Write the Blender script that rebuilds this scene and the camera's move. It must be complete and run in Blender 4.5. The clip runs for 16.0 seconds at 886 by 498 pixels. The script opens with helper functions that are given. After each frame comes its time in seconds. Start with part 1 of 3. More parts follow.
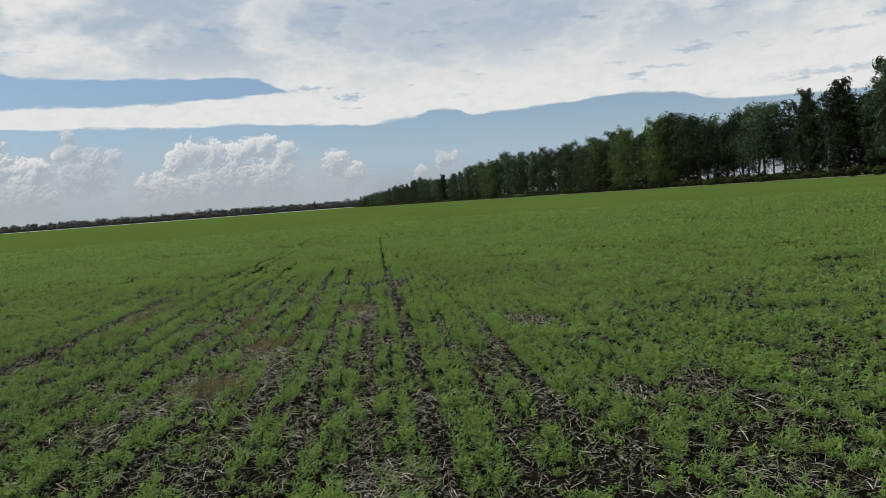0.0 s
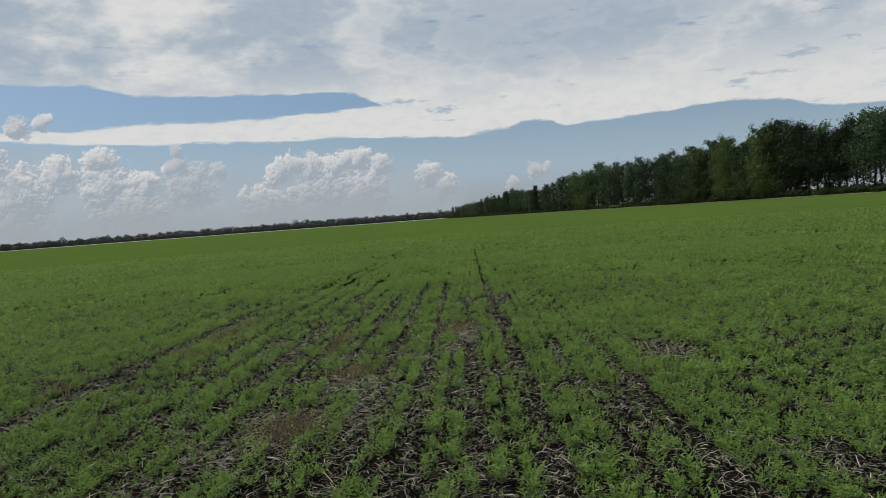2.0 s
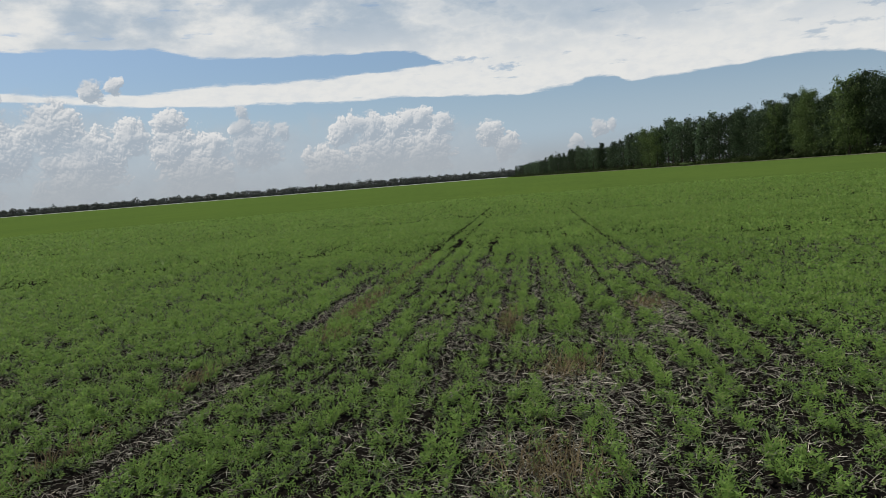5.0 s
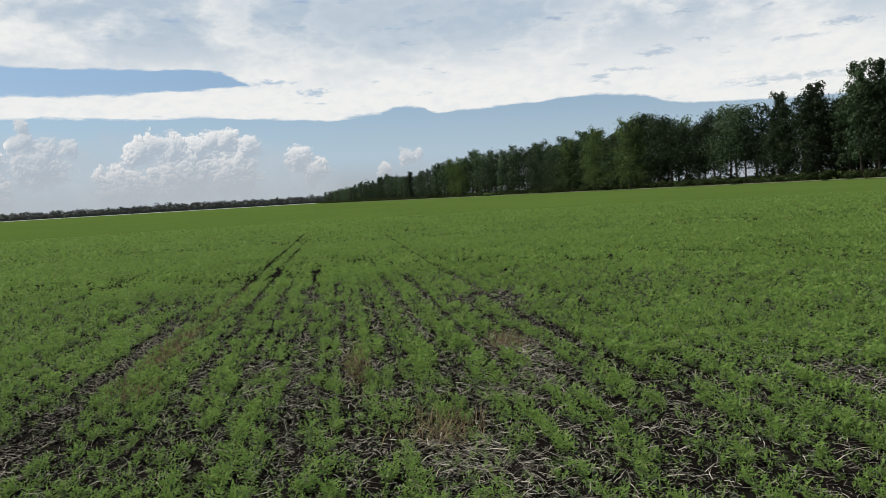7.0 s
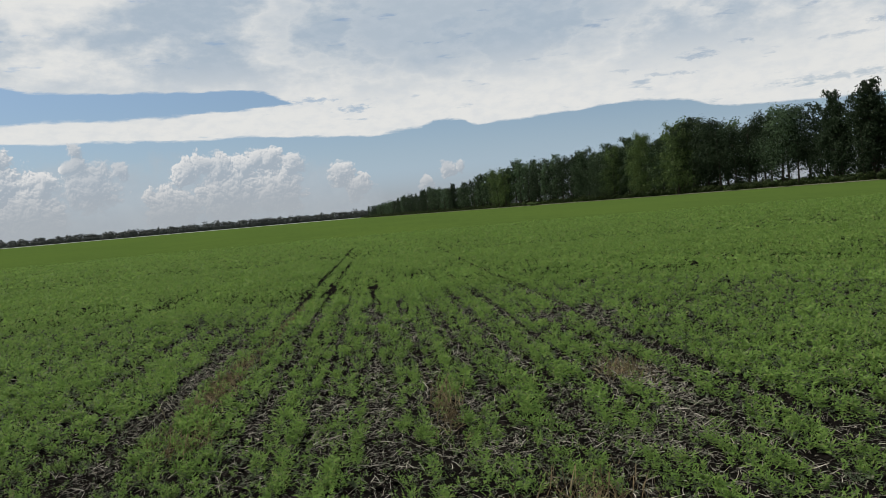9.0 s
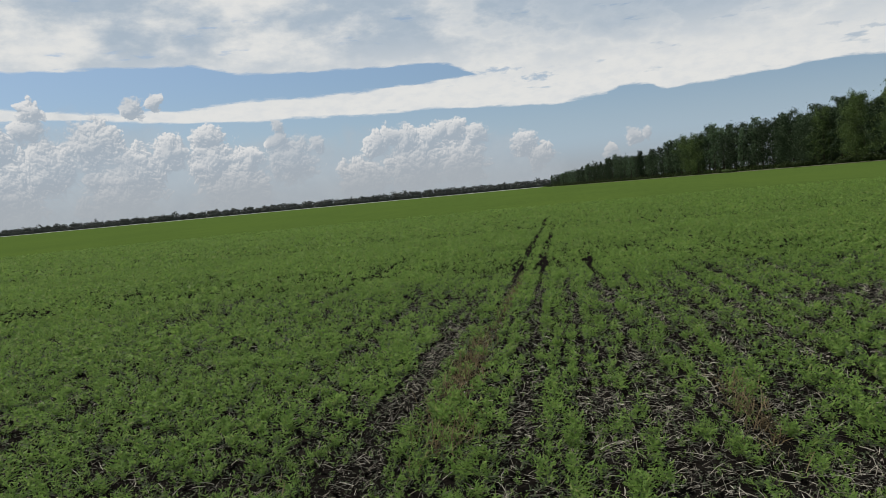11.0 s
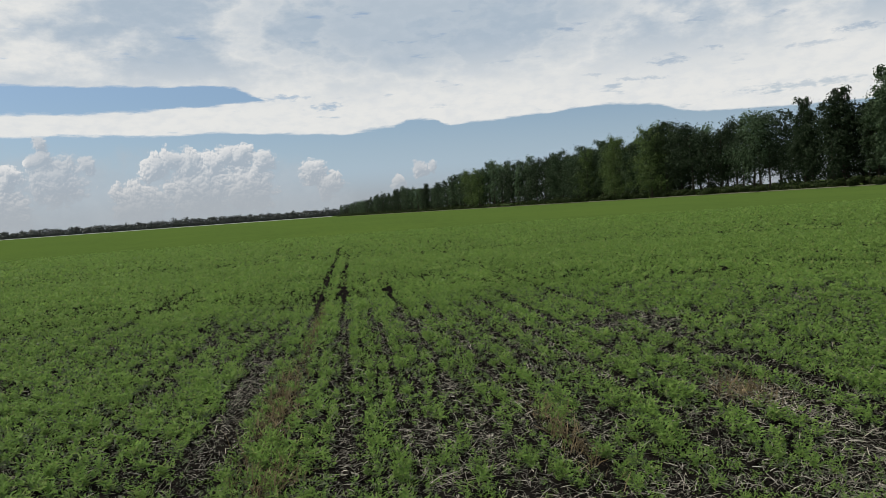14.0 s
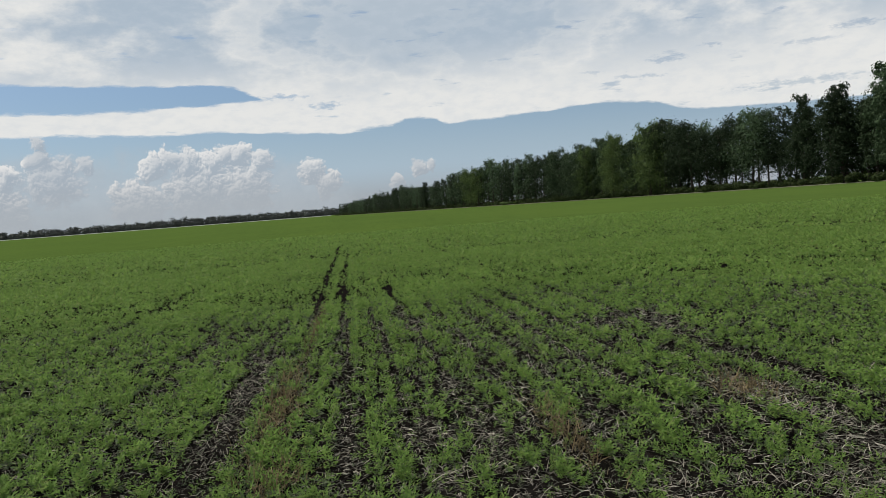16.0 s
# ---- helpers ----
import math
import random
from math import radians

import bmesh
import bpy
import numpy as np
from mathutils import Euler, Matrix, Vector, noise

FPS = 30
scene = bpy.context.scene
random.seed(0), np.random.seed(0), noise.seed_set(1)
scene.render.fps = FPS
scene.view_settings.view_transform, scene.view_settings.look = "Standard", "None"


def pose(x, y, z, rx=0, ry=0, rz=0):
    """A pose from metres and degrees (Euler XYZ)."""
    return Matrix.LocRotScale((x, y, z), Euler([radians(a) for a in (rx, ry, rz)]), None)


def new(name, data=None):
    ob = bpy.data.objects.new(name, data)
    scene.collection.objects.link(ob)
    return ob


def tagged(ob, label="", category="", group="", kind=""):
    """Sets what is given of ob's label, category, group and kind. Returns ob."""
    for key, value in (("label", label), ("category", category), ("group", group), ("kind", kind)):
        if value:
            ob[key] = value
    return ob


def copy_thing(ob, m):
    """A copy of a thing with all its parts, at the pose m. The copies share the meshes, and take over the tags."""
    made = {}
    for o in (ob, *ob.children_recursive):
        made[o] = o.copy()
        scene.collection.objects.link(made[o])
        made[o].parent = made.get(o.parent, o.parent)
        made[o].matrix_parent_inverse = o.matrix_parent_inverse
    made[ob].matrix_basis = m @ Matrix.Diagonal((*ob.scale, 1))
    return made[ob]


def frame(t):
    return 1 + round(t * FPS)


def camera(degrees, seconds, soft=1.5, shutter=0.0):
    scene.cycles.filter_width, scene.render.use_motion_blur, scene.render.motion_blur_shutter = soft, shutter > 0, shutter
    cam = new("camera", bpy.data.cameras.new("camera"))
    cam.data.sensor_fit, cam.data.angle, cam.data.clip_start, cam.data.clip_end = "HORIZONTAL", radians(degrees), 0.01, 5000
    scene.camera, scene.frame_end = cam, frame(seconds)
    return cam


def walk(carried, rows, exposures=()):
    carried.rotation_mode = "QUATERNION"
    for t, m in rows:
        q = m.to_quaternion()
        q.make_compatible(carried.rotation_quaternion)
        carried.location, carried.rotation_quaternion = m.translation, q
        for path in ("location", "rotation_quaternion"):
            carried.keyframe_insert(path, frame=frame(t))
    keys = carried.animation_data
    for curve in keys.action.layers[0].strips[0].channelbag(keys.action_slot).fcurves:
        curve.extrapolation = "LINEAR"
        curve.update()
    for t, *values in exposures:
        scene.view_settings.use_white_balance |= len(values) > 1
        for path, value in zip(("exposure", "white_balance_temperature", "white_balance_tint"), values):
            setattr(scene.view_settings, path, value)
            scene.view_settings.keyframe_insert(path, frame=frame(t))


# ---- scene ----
cam = camera(60.25, 16.0, soft=0.8)


def aim(x, y, z, yaw, pitch, roll):
    """A carried camera: yaw to the left of +y, pitch up, roll as in look()."""
    return pose(x, y, z, 90 + pitch, 0, yaw) @ pose(0, 0, 0, 0, 0, roll)


# seconds, x, y, z, yaw, pitch, roll
PATH = [
    (0.0, 0.02, 0.00, 1.56, -4.49, -3.77, -4.35),
    (0.5, 0.20, 0.48, 1.52, -5.16, -1.29, -5.12),
    (1.0, 0.20, 0.73, 1.55, 2.72, -0.54, -5.51),
    (1.5, 0.04, 1.06, 1.55, -3.94, -0.66, -4.63),
    (2.0, -0.15, 1.38, 1.52, 2.28, -2.42, -4.29),
    (2.5, -0.36, 1.71, 1.50, 10.29, -2.10, -4.82),
    (3.0, -0.74, 2.02, 1.48, 17.60, -4.30, -3.25),
    (3.5, -0.98, 2.20, 1.54, 14.32, -4.49, -3.96),
    (3.7, -1.04, 2.29, 1.53, 11.20, -4.63, -3.93),
    (5.8, -1.94, 3.79, 1.53, 6.47, -5.15, -5.05),
    (6.0, -1.95, 3.91, 1.54, 6.27, -5.23, -5.34),
    (6.5, -2.00, 4.16, 1.50, 3.18, -7.78, -4.97),
    (7.0, -2.08, 4.38, 1.51, -7.30, -4.11, -3.36),
    (7.5, -2.15, 4.71, 1.46, -1.83, -4.82, -4.03),
    (8.0, -2.20, 5.10, 1.46, 0.16, -1.75, -3.46),
    (8.5, -2.33, 5.48, 1.44, -0.26, -2.39, -3.59),
    (9.0, -2.40, 5.76, 1.45, -4.10, -3.00, -4.95),
    (9.5, -2.45, 6.10, 1.45, 1.43, -2.38, -4.78),
    (10.0, -2.66, 6.27, 1.44, 10.75, -3.13, -4.16),
    (10.2, -2.79, 6.41, 1.47, 10.59, -3.39, -4.61),
    (12.3, -3.26, 6.64, 1.48, 4.57, -4.73, -4.88),
    (12.5, -3.30, 6.65, 1.49, 2.02, -4.23, -4.72),
    (13.0, -3.34, 6.64, 1.51, -4.82, -3.11, -4.99),
    (13.5, -3.34, 6.65, 1.50, -6.19, -3.08, -4.82),
    (14.0, -3.34, 6.67, 1.50, -6.26, -3.16, -4.08),
    (14.5, -3.36, 6.67, 1.50, -6.03, -3.14, -4.10),
    (15.0, -3.36, 6.67, 1.50, -6.16, -2.74, -4.06),
    (15.5, -3.36, 6.67, 1.50, -6.30, -2.87, -4.12),
    (16.0, -3.35, 6.67, 1.50, -6.32, -3.27, -4.34),
]
walk(cam, [(t, aim(*row)) for t, *row in PATH], [(0.0, 0.22), (0.5, 0.22), (1.0, -0.02), (2.0, 0.05), (3.0, 0.12), (3.5, 0.15), (6.0, 0.32), (6.5, 0.40), (7.0, 0.38), (7.5, 0.32), (8.0, 0.2), (9.0, 0.18),
      (9.5, 0.25), (10.0, 0.12), (12.5, 0.22), (16.0, 0.22)])

# ---- world: a broken cloud sheet over a far bank of cumulus ----
SUN_ELEVATION, SUN_AZIMUTH = 52.0, 62.0  # degrees; azimuth to the left of +y


class Nodes:
    """Short forms for building node trees."""

    def __init__(self, tree):
        self.tree, self.make, self.link = tree, tree.nodes.new, tree.links.new

    def put(self, socket, value):
        if hasattr(value, "is_linked"):
            self.link(value, socket)
        else:
            socket.default_value = value

    def math(self, op, a, b=0.0, c=0.0, clamp=False):
        n = self.make("ShaderNodeMath")
        n.operation, n.use_clamp = op, clamp
        for socket, value in zip(n.inputs, (a, b, c)):
            self.put(socket, value)
        return n.outputs[0]

    def vec(self, op, a, b=(0, 0, 0), out=0):
        n = self.make("ShaderNodeVectorMath")
        n.operation = op
        self.put(n.inputs[0], a)
        if op == "SCALE":
            self.put(n.inputs["Scale"], b)
        else:
            self.put(n.inputs[1], b)
        return n.outputs[out]

    def xyz(self, x, y, z=0.0):
        n = self.make("ShaderNodeCombineXYZ")
        for socket, value in zip(n.inputs, (x, y, z)):
            self.put(socket, value)
        return n.outputs[0]

    def split(self, v):
        n = self.make("ShaderNodeSeparateXYZ")
        self.put(n.inputs[0], v)
        return n.outputs

    def noise(self, v, scale, detail=4.0, rough=0.55, color=False):
        n = self.make("ShaderNodeTexNoise")
        self.put(n.inputs["Vector"], v)
        n.inputs["Scale"].default_value, n.inputs["Detail"].default_value = scale, detail
        n.inputs["Roughness"].default_value = rough
        return n.outputs["Color" if color else "Fac"]

    def cells(self, v, scale):
        n = self.make("ShaderNodeTexVoronoi")
        n.feature = "SMOOTH_F1"
        n.inputs["Smoothness"].default_value = 0.25
        self.put(n.inputs["Vector"], v)
        n.inputs["Scale"].default_value = scale
        return n.outputs["Distance"]

    def smooth(self, v, lo, hi, a=0.0, b=1.0):
        n = self.make("ShaderNodeMapRange")
        n.interpolation_type = "SMOOTHSTEP"
        for socket, value in zip(n.inputs, (v, lo, hi, a, b)):
            self.put(socket, value)
        return n.outputs[0]

    def mix(self, fac, a, b, kind="MIX"):
        n = self.make("ShaderNodeMix")
        n.data_type, n.blend_type = "RGBA", kind
        self.put(n.inputs[0], fac)
        self.put(n.inputs[6], (*a, 1) if isinstance(a, tuple) else a)
        self.put(n.inputs[7], (*b, 1) if isinstance(b, tuple) else b)
        return n.outputs[2]

    def ramp(self, fac, stops):
        """Stops of (position 0..1, grey or colour)."""
        n = self.make("ShaderNodeValToRGB")
        e = n.color_ramp.elements
        while len(e) < len(stops):
            e.new(0.5)
        for el, (p, c) in zip(e, stops):
            el.position = p
            el.color = (*c, 1) if isinstance(c, tuple) else (c, c, c, 1)
        self.put(n.inputs[0], fac)
        return n.outputs[0]


# azimuth, elevation and radius in degrees of the heaps of the cumulus bank
HEAPS = [
    (48.5, 3.6, 2.8), (45.9, 4.1, 2.45), (43.5, 4.8, 1.9), (39.8, 5.6, 2.2), (36.9, 7.9, 0.95), (40.4, 7.5, 1.1),
    (33.4, 5.4, 2.3), (30.7, 7.7, 0.95), (29.3, 8.1, 0.8), (28.6, 4.6, 1.6), (25.9, 5.5, 1.2), (25.8, 3.7, 2.1),
    (23.1, 3.6, 1.2), (20.9, 5.9, 0.75), (21.0, 4.9, 0.9), (20.2, 3.4, 2.3), (18.2, 4.4, 0.8), (36.4, 4.1, 2.7), (31.0, 3.2, 2.6),
    (13.9, 4.2, 1.25), (12.8, 4.6, 1.0), (9.0, 4.8, 1.0), (11.7, 4.3, 1.35), (10.1, 4.2, 1.35), (8.0, 4.6, 1.2), (6.4, 4.1, 1.1), (11.0, 2.4, 2.9),
    (37.3, 6.6, 1.3), (40.6, 6.9, 1.2), (24.0, 1.8, 3.4), (40.0, 2.4, 4.2), (32.0, 2.0, 3.5), (46.0, 2.0, 4.0), (15.0, 1.5, 2.4), (7.6, 2.4, 2.4), (2.9, 3.2, 1.4), (1.9, 2.3, 1.4), (-5.1, 3.0, 0.8), (-5.9, 3.2, 0.6), (-3.2, 2.1, 0.8),
]


# azimuth, elevation, half width, half height in degrees and depth of thin rifts in the sheet
RIFTS = [
    (4.4, 8.65, 2.0, 0.22, 0.8), (1.6, 7.9, 1.3, 0.28, 0.8), (-23.4, 9.1, 1.5, 0.28, 0.6), (-26.3, 9.7, 0.8, 0.2, 0.5), (-20.6, 8.2, 1.0, 0.2, 0.5),
    (-22.4, 8.0, 0.9, 0.18, 0.5), (-32.5, 9.0, 2.0, 0.2, 0.45), (-35.5, 9.6, 1.6, 0.25, 0.6), (-32.0, 6.45, 4.2, 0.3, 0.6), (-18.2, 8.7, 0.9, 0.15, 0.4),
]


def heap_field():
    """A node group: how deep inside the cumulus heaps a point of the sky lies."""
    g = bpy.data.node_groups.new("heap_field", "ShaderNodeTree")
    g.interface.new_socket("Place", in_out="INPUT", socket_type="NodeSocketVector")
    g.interface.new_socket("Depth", in_out="OUTPUT", socket_type="NodeSocketFloat")
    k = Nodes(g)
    start, end = k.make("NodeGroupInput"), k.make("NodeGroupOutput")
    p = start.outputs[0]
    wobble = k.vec("SUBTRACT", k.noise(p, 0.8, 4.0, 0.52, True), (0.5, 0.5, 0.5))
    q = k.vec("ADD", p, k.vec("MULTIPLY", wobble, (1.5, 1.3, 0)))
    best = None
    for az, el, r in HEAPS:
        d = k.math("MULTIPLY_ADD", k.vec("DISTANCE", q, (az, el, 0), 1), -1 / r, 1.0)
        best = d if best is None else k.math("MAXIMUM", best, d)
    bumps = k.math("MULTIPLY_ADD", k.cells(q, 0.95), -0.30, 0.13)
    small = k.math("MULTIPLY_ADD", k.cells(q, 2.6), -0.28, 0.10)
    fine = k.math("MULTIPLY_ADD", k.cells(q, 6.0), -0.18, 0.06)
    wisp = k.math("MULTIPLY_ADD", k.noise(p, 2.4, 6.0, 0.62), 0.5, -0.25)
    k.link(k.math("ADD", k.math("ADD", best, wisp), k.math("ADD", bumps, k.math("ADD", small, fine))), end.inputs[0])
    return g


def make_world():
    world = bpy.data.worlds.new("sky")
    scene.world = world
    world.use_nodes = True
    k = Nodes(world.node_tree)
    world.node_tree.nodes.clear()
    coord = k.make("ShaderNodeTexCoord")
    way = k.vec("NORMALIZE", coord.outputs["Generated"])
    x, y, z = k.split(way)
    u = k.math("MULTIPLY", k.math("ARCTAN2", k.math("MULTIPLY", x, -1.0), y), 57.2958)
    v = k.math("MULTIPLY", k.math("ARCSINE", z), 57.2958)
    p = k.xyz(u, v)
    across = k.math("MULTIPLY_ADD", u, 1 / 120, 0.5, True)

    def edge(points):
        stops = [((a + 60) / 120, e / 20) for a, e in sorted(points)]
        return k.math("MULTIPLY", k.ramp(across, stops), 20.0)

    # clear sky
    sky = k.make("ShaderNodeTexSky")
    sky.sky_type, sky.sun_disc = "NISHITA", False
    sky.sun_elevation, sky.sun_rotation = radians(SUN_ELEVATION), radians(-SUN_AZIMUTH)
    sky.air_density, sky.dust_density = 1.0, 1.5
    clear = k.mix(1.0, sky.outputs[0], (0.051, 0.063, 0.076), "MULTIPLY")
    hazy = k.mix(k.smooth(v, 0.0, 9.0, 0.9, 0.2), clear, k.mix(k.smooth(v, 0.5, 3.5), (0.325, 0.355, 0.388), (0.372, 0.465, 0.56)))

    # cloud sheet
    long = k.vec("MULTIPLY", p, (0.35, 1.6, 1.0))
    ragged = k.math("MULTIPLY_ADD", k.noise(long, 0.5, 8.0, 0.64), 1.2, -0.6)
    low = k.math("ADD", v, ragged)
    lower = edge([(-60, 5.0), (-30.6, 5.1), (-25, 5.4), (-22.5, 6.2), (-19.2, 6.6), (-14.1, 6.3), (-7.3, 5.9),
                  (-6.3, 6.5), (-4.2, 6.6), (-3.3, 6.2), (0.3, 5.85), (3.8, 5.95), (9, 6.3), (17, 6.35), (26, 6.55),
                  (32, 7.1), (60, 7.2)])
    top = edge([(-60, 8.4), (5.6, 8.4), (6.8, 9.0), (8, 9.4), (11.4, 9.7), (16.8, 9.75), (23.8, 9.95), (26.6, 10.6),
                (36, 10.5), (39, 10.4), (43, 9.6), (60, 9.0)])
    bottom = edge([(-60, 8.6), (5.6, 8.5), (8.1, 8.25), (11.5, 8.2), (16.9, 7.95), (22.9, 7.85), (26, 7.5), (32, 7.45),
                   (36.4, 7.7), (43, 8.8), (60, 9.1)])
    sheet = k.smooth(k.math("SUBTRACT", low, lower), -0.06, 0.15)
    gap = k.math("MULTIPLY", k.smooth(k.math("SUBTRACT", top, low), -0.08, 0.14),
                 k.smooth(k.math("SUBTRACT", low, bottom), -0.08, 0.14))
    sheet = k.math("MULTIPLY", sheet, k.math("SUBTRACT", 1.0, gap))
    bent = k.vec("ADD", p, k.vec("MULTIPLY", k.vec("SUBTRACT", k.noise(p, 1.1, 4.0, 0.6, True), (0.5, 0.5, 0.5)), (1.6, 0.7, 0)))
    torn_edge = k.math("MULTIPLY_ADD", k.noise(k.vec("MULTIPLY", p, (1.6, 4.5, 1)), 1.0, 4.0, 0.6), 3.2, -1.6)
    for az, el, wide, high, much in RIFTS:
        off = k.vec("MULTIPLY", k.vec("SUBTRACT", bent, (az, el, 0)), (1 / wide, 1 / high, 0))
        hole = k.smooth(k.math("ADD", k.vec("LENGTH", off, out=1), torn_edge), 0.1, 1.15, 0.8 * much, 0.0)
        sheet = k.math("MULTIPLY", sheet, k.math("SUBTRACT", 1.0, hole))
    streaks = k.smooth(k.noise(k.vec("MULTIPLY", p, (0.22, 1.1, 1)), 1.0, 5.0, 0.55), 0.62, 0.72, 0.0, 0.55)
    sheet = k.math("MULTIPLY", sheet, k.math("SUBTRACT", 1.0, streaks))
    mottle = k.noise(k.vec("MULTIPLY", p, (0.11, 0.21, 1)), 1.0, 6.0, 0.58)
    thick = k.math("MULTIPLY", k.smooth(v, 7.0, 12.5), k.smooth(mottle, 0.37, 0.57))
    core = k.vec("DISTANCE", k.vec("MULTIPLY", p, (0.055, 0.2, 0)), (-0.40, 2.75, 0), 1)
    core = k.smooth(k.math("ADD", core, k.math("MULTIPLY_ADD", mottle, 1.6, -0.8)), 0.35, 1.0, 0.9, 0.0)
    thick = k.math("MAXIMUM", thick, core)
    sheet_colour = k.mix(thick, (0.672, 0.675, 0.662), (0.35, 0.42, 0.495))
    ripple = k.noise(k.vec("MULTIPLY", p, (0.7, 1.5, 1)), 1.0, 5.0, 0.6)
    sheet_colour = k.mix(k.smooth(ripple, 0.40, 0.70, 0.0, 0.28), sheet_colour, (0.47, 0.52, 0.58))
    base = k.mix(sheet, hazy, sheet_colour)

    # cumulus bank, in front of the sheet
    group = heap_field()

    def depth(place):
        n = k.make("ShaderNodeGroup")
        n.node_tree = group
        k.link(place, n.inputs[0])
        return n.outputs[0]

    here, lit, rim_lit = depth(p), depth(k.vec("ADD", p, (0.20, 0.38, 0))), depth(k.vec("ADD", p, (0.06, 0.12, 0)))
    slope, crisp = k.math("SUBTRACT", here, lit), k.math("SUBTRACT", here, rim_lit)
    tone = k.math("MULTIPLY_ADD", k.smooth(crisp, -0.05, 0.16), 0.55, k.math("MULTIPLY", k.smooth(slope, -0.16, 0.34), 0.5))
    tone = k.math("MULTIPLY", tone, k.smooth(here, 0.85, 0.1, 0.6, 1.0))
    patchy = k.noise(k.vec("MULTIPLY", p, (0.22, 0.4, 1)), 1.0, 3.0)
    # the heap with the thin tower is soft and grey
    grey = k.smooth(k.math("ABSOLUTE", k.math("SUBTRACT", u, 19.6)), 1.8, 3.6, 0.36, 1.0)
    patchy = k.math("MINIMUM", patchy, grey)
    tone = k.math("MULTIPLY", tone, k.smooth(patchy, 0.33, 0.52, 0.5, 1.0))
    heap_colour = k.mix(tone, (0.325, 0.38, 0.44), (0.71, 0.705, 0.695))
    heap_colour = k.mix(k.smooth(v, 0.3, 4.4, 0.92, 0.12), heap_colour, (0.33, 0.35, 0.375))
    # the hazy wall of cloud behind the heaps
    rim = k.math("ADD", k.ramp(across, [(0.48, 0.0), (0.53, 0.20), (0.62, 0.24), (0.70, 0.28), (0.78, 0.36), (0.95, 0.38)]), k.math("MULTIPLY_ADD", k.noise(p, 0.45, 5.0, 0.6), 0.24, -0.12))
    wall = k.smooth(k.math("SUBTRACT", k.math("MULTIPLY", rim, 20.0), v), -0.8, 1.8, 0.0, 0.6)
    base = k.mix(wall, base, k.mix(k.noise(p, 0.7, 5.0, 0.6), (0.315, 0.36, 0.41), (0.43, 0.47, 0.505)))
    firm = k.smooth(patchy, 0.38, 0.55, 0.34, 0.14)
    body = k.math("MULTIPLY", k.smooth(here, k.math("MULTIPLY", firm, -0.2), firm), k.smooth(v, 0.2, 3.0, 0.35, 0.95))
    final = k.mix(body, base, heap_colour)
    # a torn grey scrap of lower cloud
    torn = k.vec("ADD", p, k.vec("MULTIPLY", k.vec("SUBTRACT", k.noise(p, 0.5, 6.0, 0.62, True), (0.5, 0.5, 0.5)), (3.5, 3.0, 0)))
    scrap = None
    for az, el, r in ((47.5, 13.2, 2.4), (44.8, 11.6, 1.9), (43.3, 9.4, 1.3), (51.0, 11.5, 2.8), (42.0, 13.6, 0.9)):
        d = k.math("MULTIPLY_ADD", k.vec("DISTANCE", torn, (az, el, 0), 1), -1 / r, 1.0)
        scrap = d if scrap is None else k.math("MAXIMUM", scrap, d)
    final = k.mix(k.smooth(scrap, -0.05, 0.5, 0.0, 0.9), final, k.mix(k.noise(torn, 0.9, 4.0), (0.28, 0.34, 0.42), (0.46, 0.51, 0.57)))

    back = k.make("ShaderNodeBackground")
    back.inputs["Strength"].default_value = 1.0
    k.link(final, back.inputs["Color"])
    k.link(back.outputs[0], k.make("ShaderNodeOutputWorld").inputs[0])


make_world()

sun = new("sun", bpy.data.lights.new("sun", "SUN"))
sun.data.energy, sun.data.angle, sun.data.color = 5.0, radians(5), (1.0, 0.94, 0.84)
sun.matrix_world = pose(0, 0, 40, 90 - SUN_ELEVATION, 0, 180 + SUN_AZIMUTH)


# ---- materials ----
def material(name, rough=0.9, shine=0.05):
    m = bpy.data.materials.new(name)
    m.use_nodes = True
    k = Nodes(m.node_tree)
    b = m.node_tree.nodes["Principled BSDF"]
    b.inputs["Roughness"].default_value = rough
    b.inputs["Specular IOR Level"].default_value = shine
    return m, k, b


def bump(k, b, height, strength, distance):
    n = k.make("ShaderNodeBump")
    n.inputs["Strength"].default_value, n.inputs["Distance"].default_value = strength, distance
    k.link(height, n.inputs["Height"])
    k.link(n.outputs[0], b.inputs["Normal"])


def leaf_material(name, stops, through_share=0.35, rough=0.55, per_thing=None):
    """Leaves of varied greens that let some light through."""
    m, k, b = material(name, rough)
    geo = k.make("ShaderNodeNewGeometry")
    tint = k.ramp(geo.outputs["Random Per Island"], stops)
    broad = k.noise(geo.outputs["Position"], 0.35, 3.0)
    tint = k.mix(k.math("MULTIPLY", broad, 0.6), tint, tuple(0.55 * c for c in stops[0][1]))
    if per_thing:
        own = k.make("ShaderNodeObjectInfo").outputs["Random"]
        lift = k.math("MULTIPLY_ADD", k.math("POWER", own, 3.0), per_thing[1] - per_thing[0], per_thing[0])
        tint = k.vec("SCALE", tint, lift)
    k.link(tint, b.inputs["Base Color"])
    t = k.make("ShaderNodeBsdfTranslucent")
    k.link(tint, t.inputs[0])
    mixer = k.make("ShaderNodeMixShader")
    mixer.inputs[0].default_value = through_share
    k.link(b.outputs[0], mixer.inputs[1])
    k.link(t.outputs[0], mixer.inputs[2])
    k.link(mixer.outputs[0], m.node_tree.nodes["Material Output"].inputs[0])
    return m


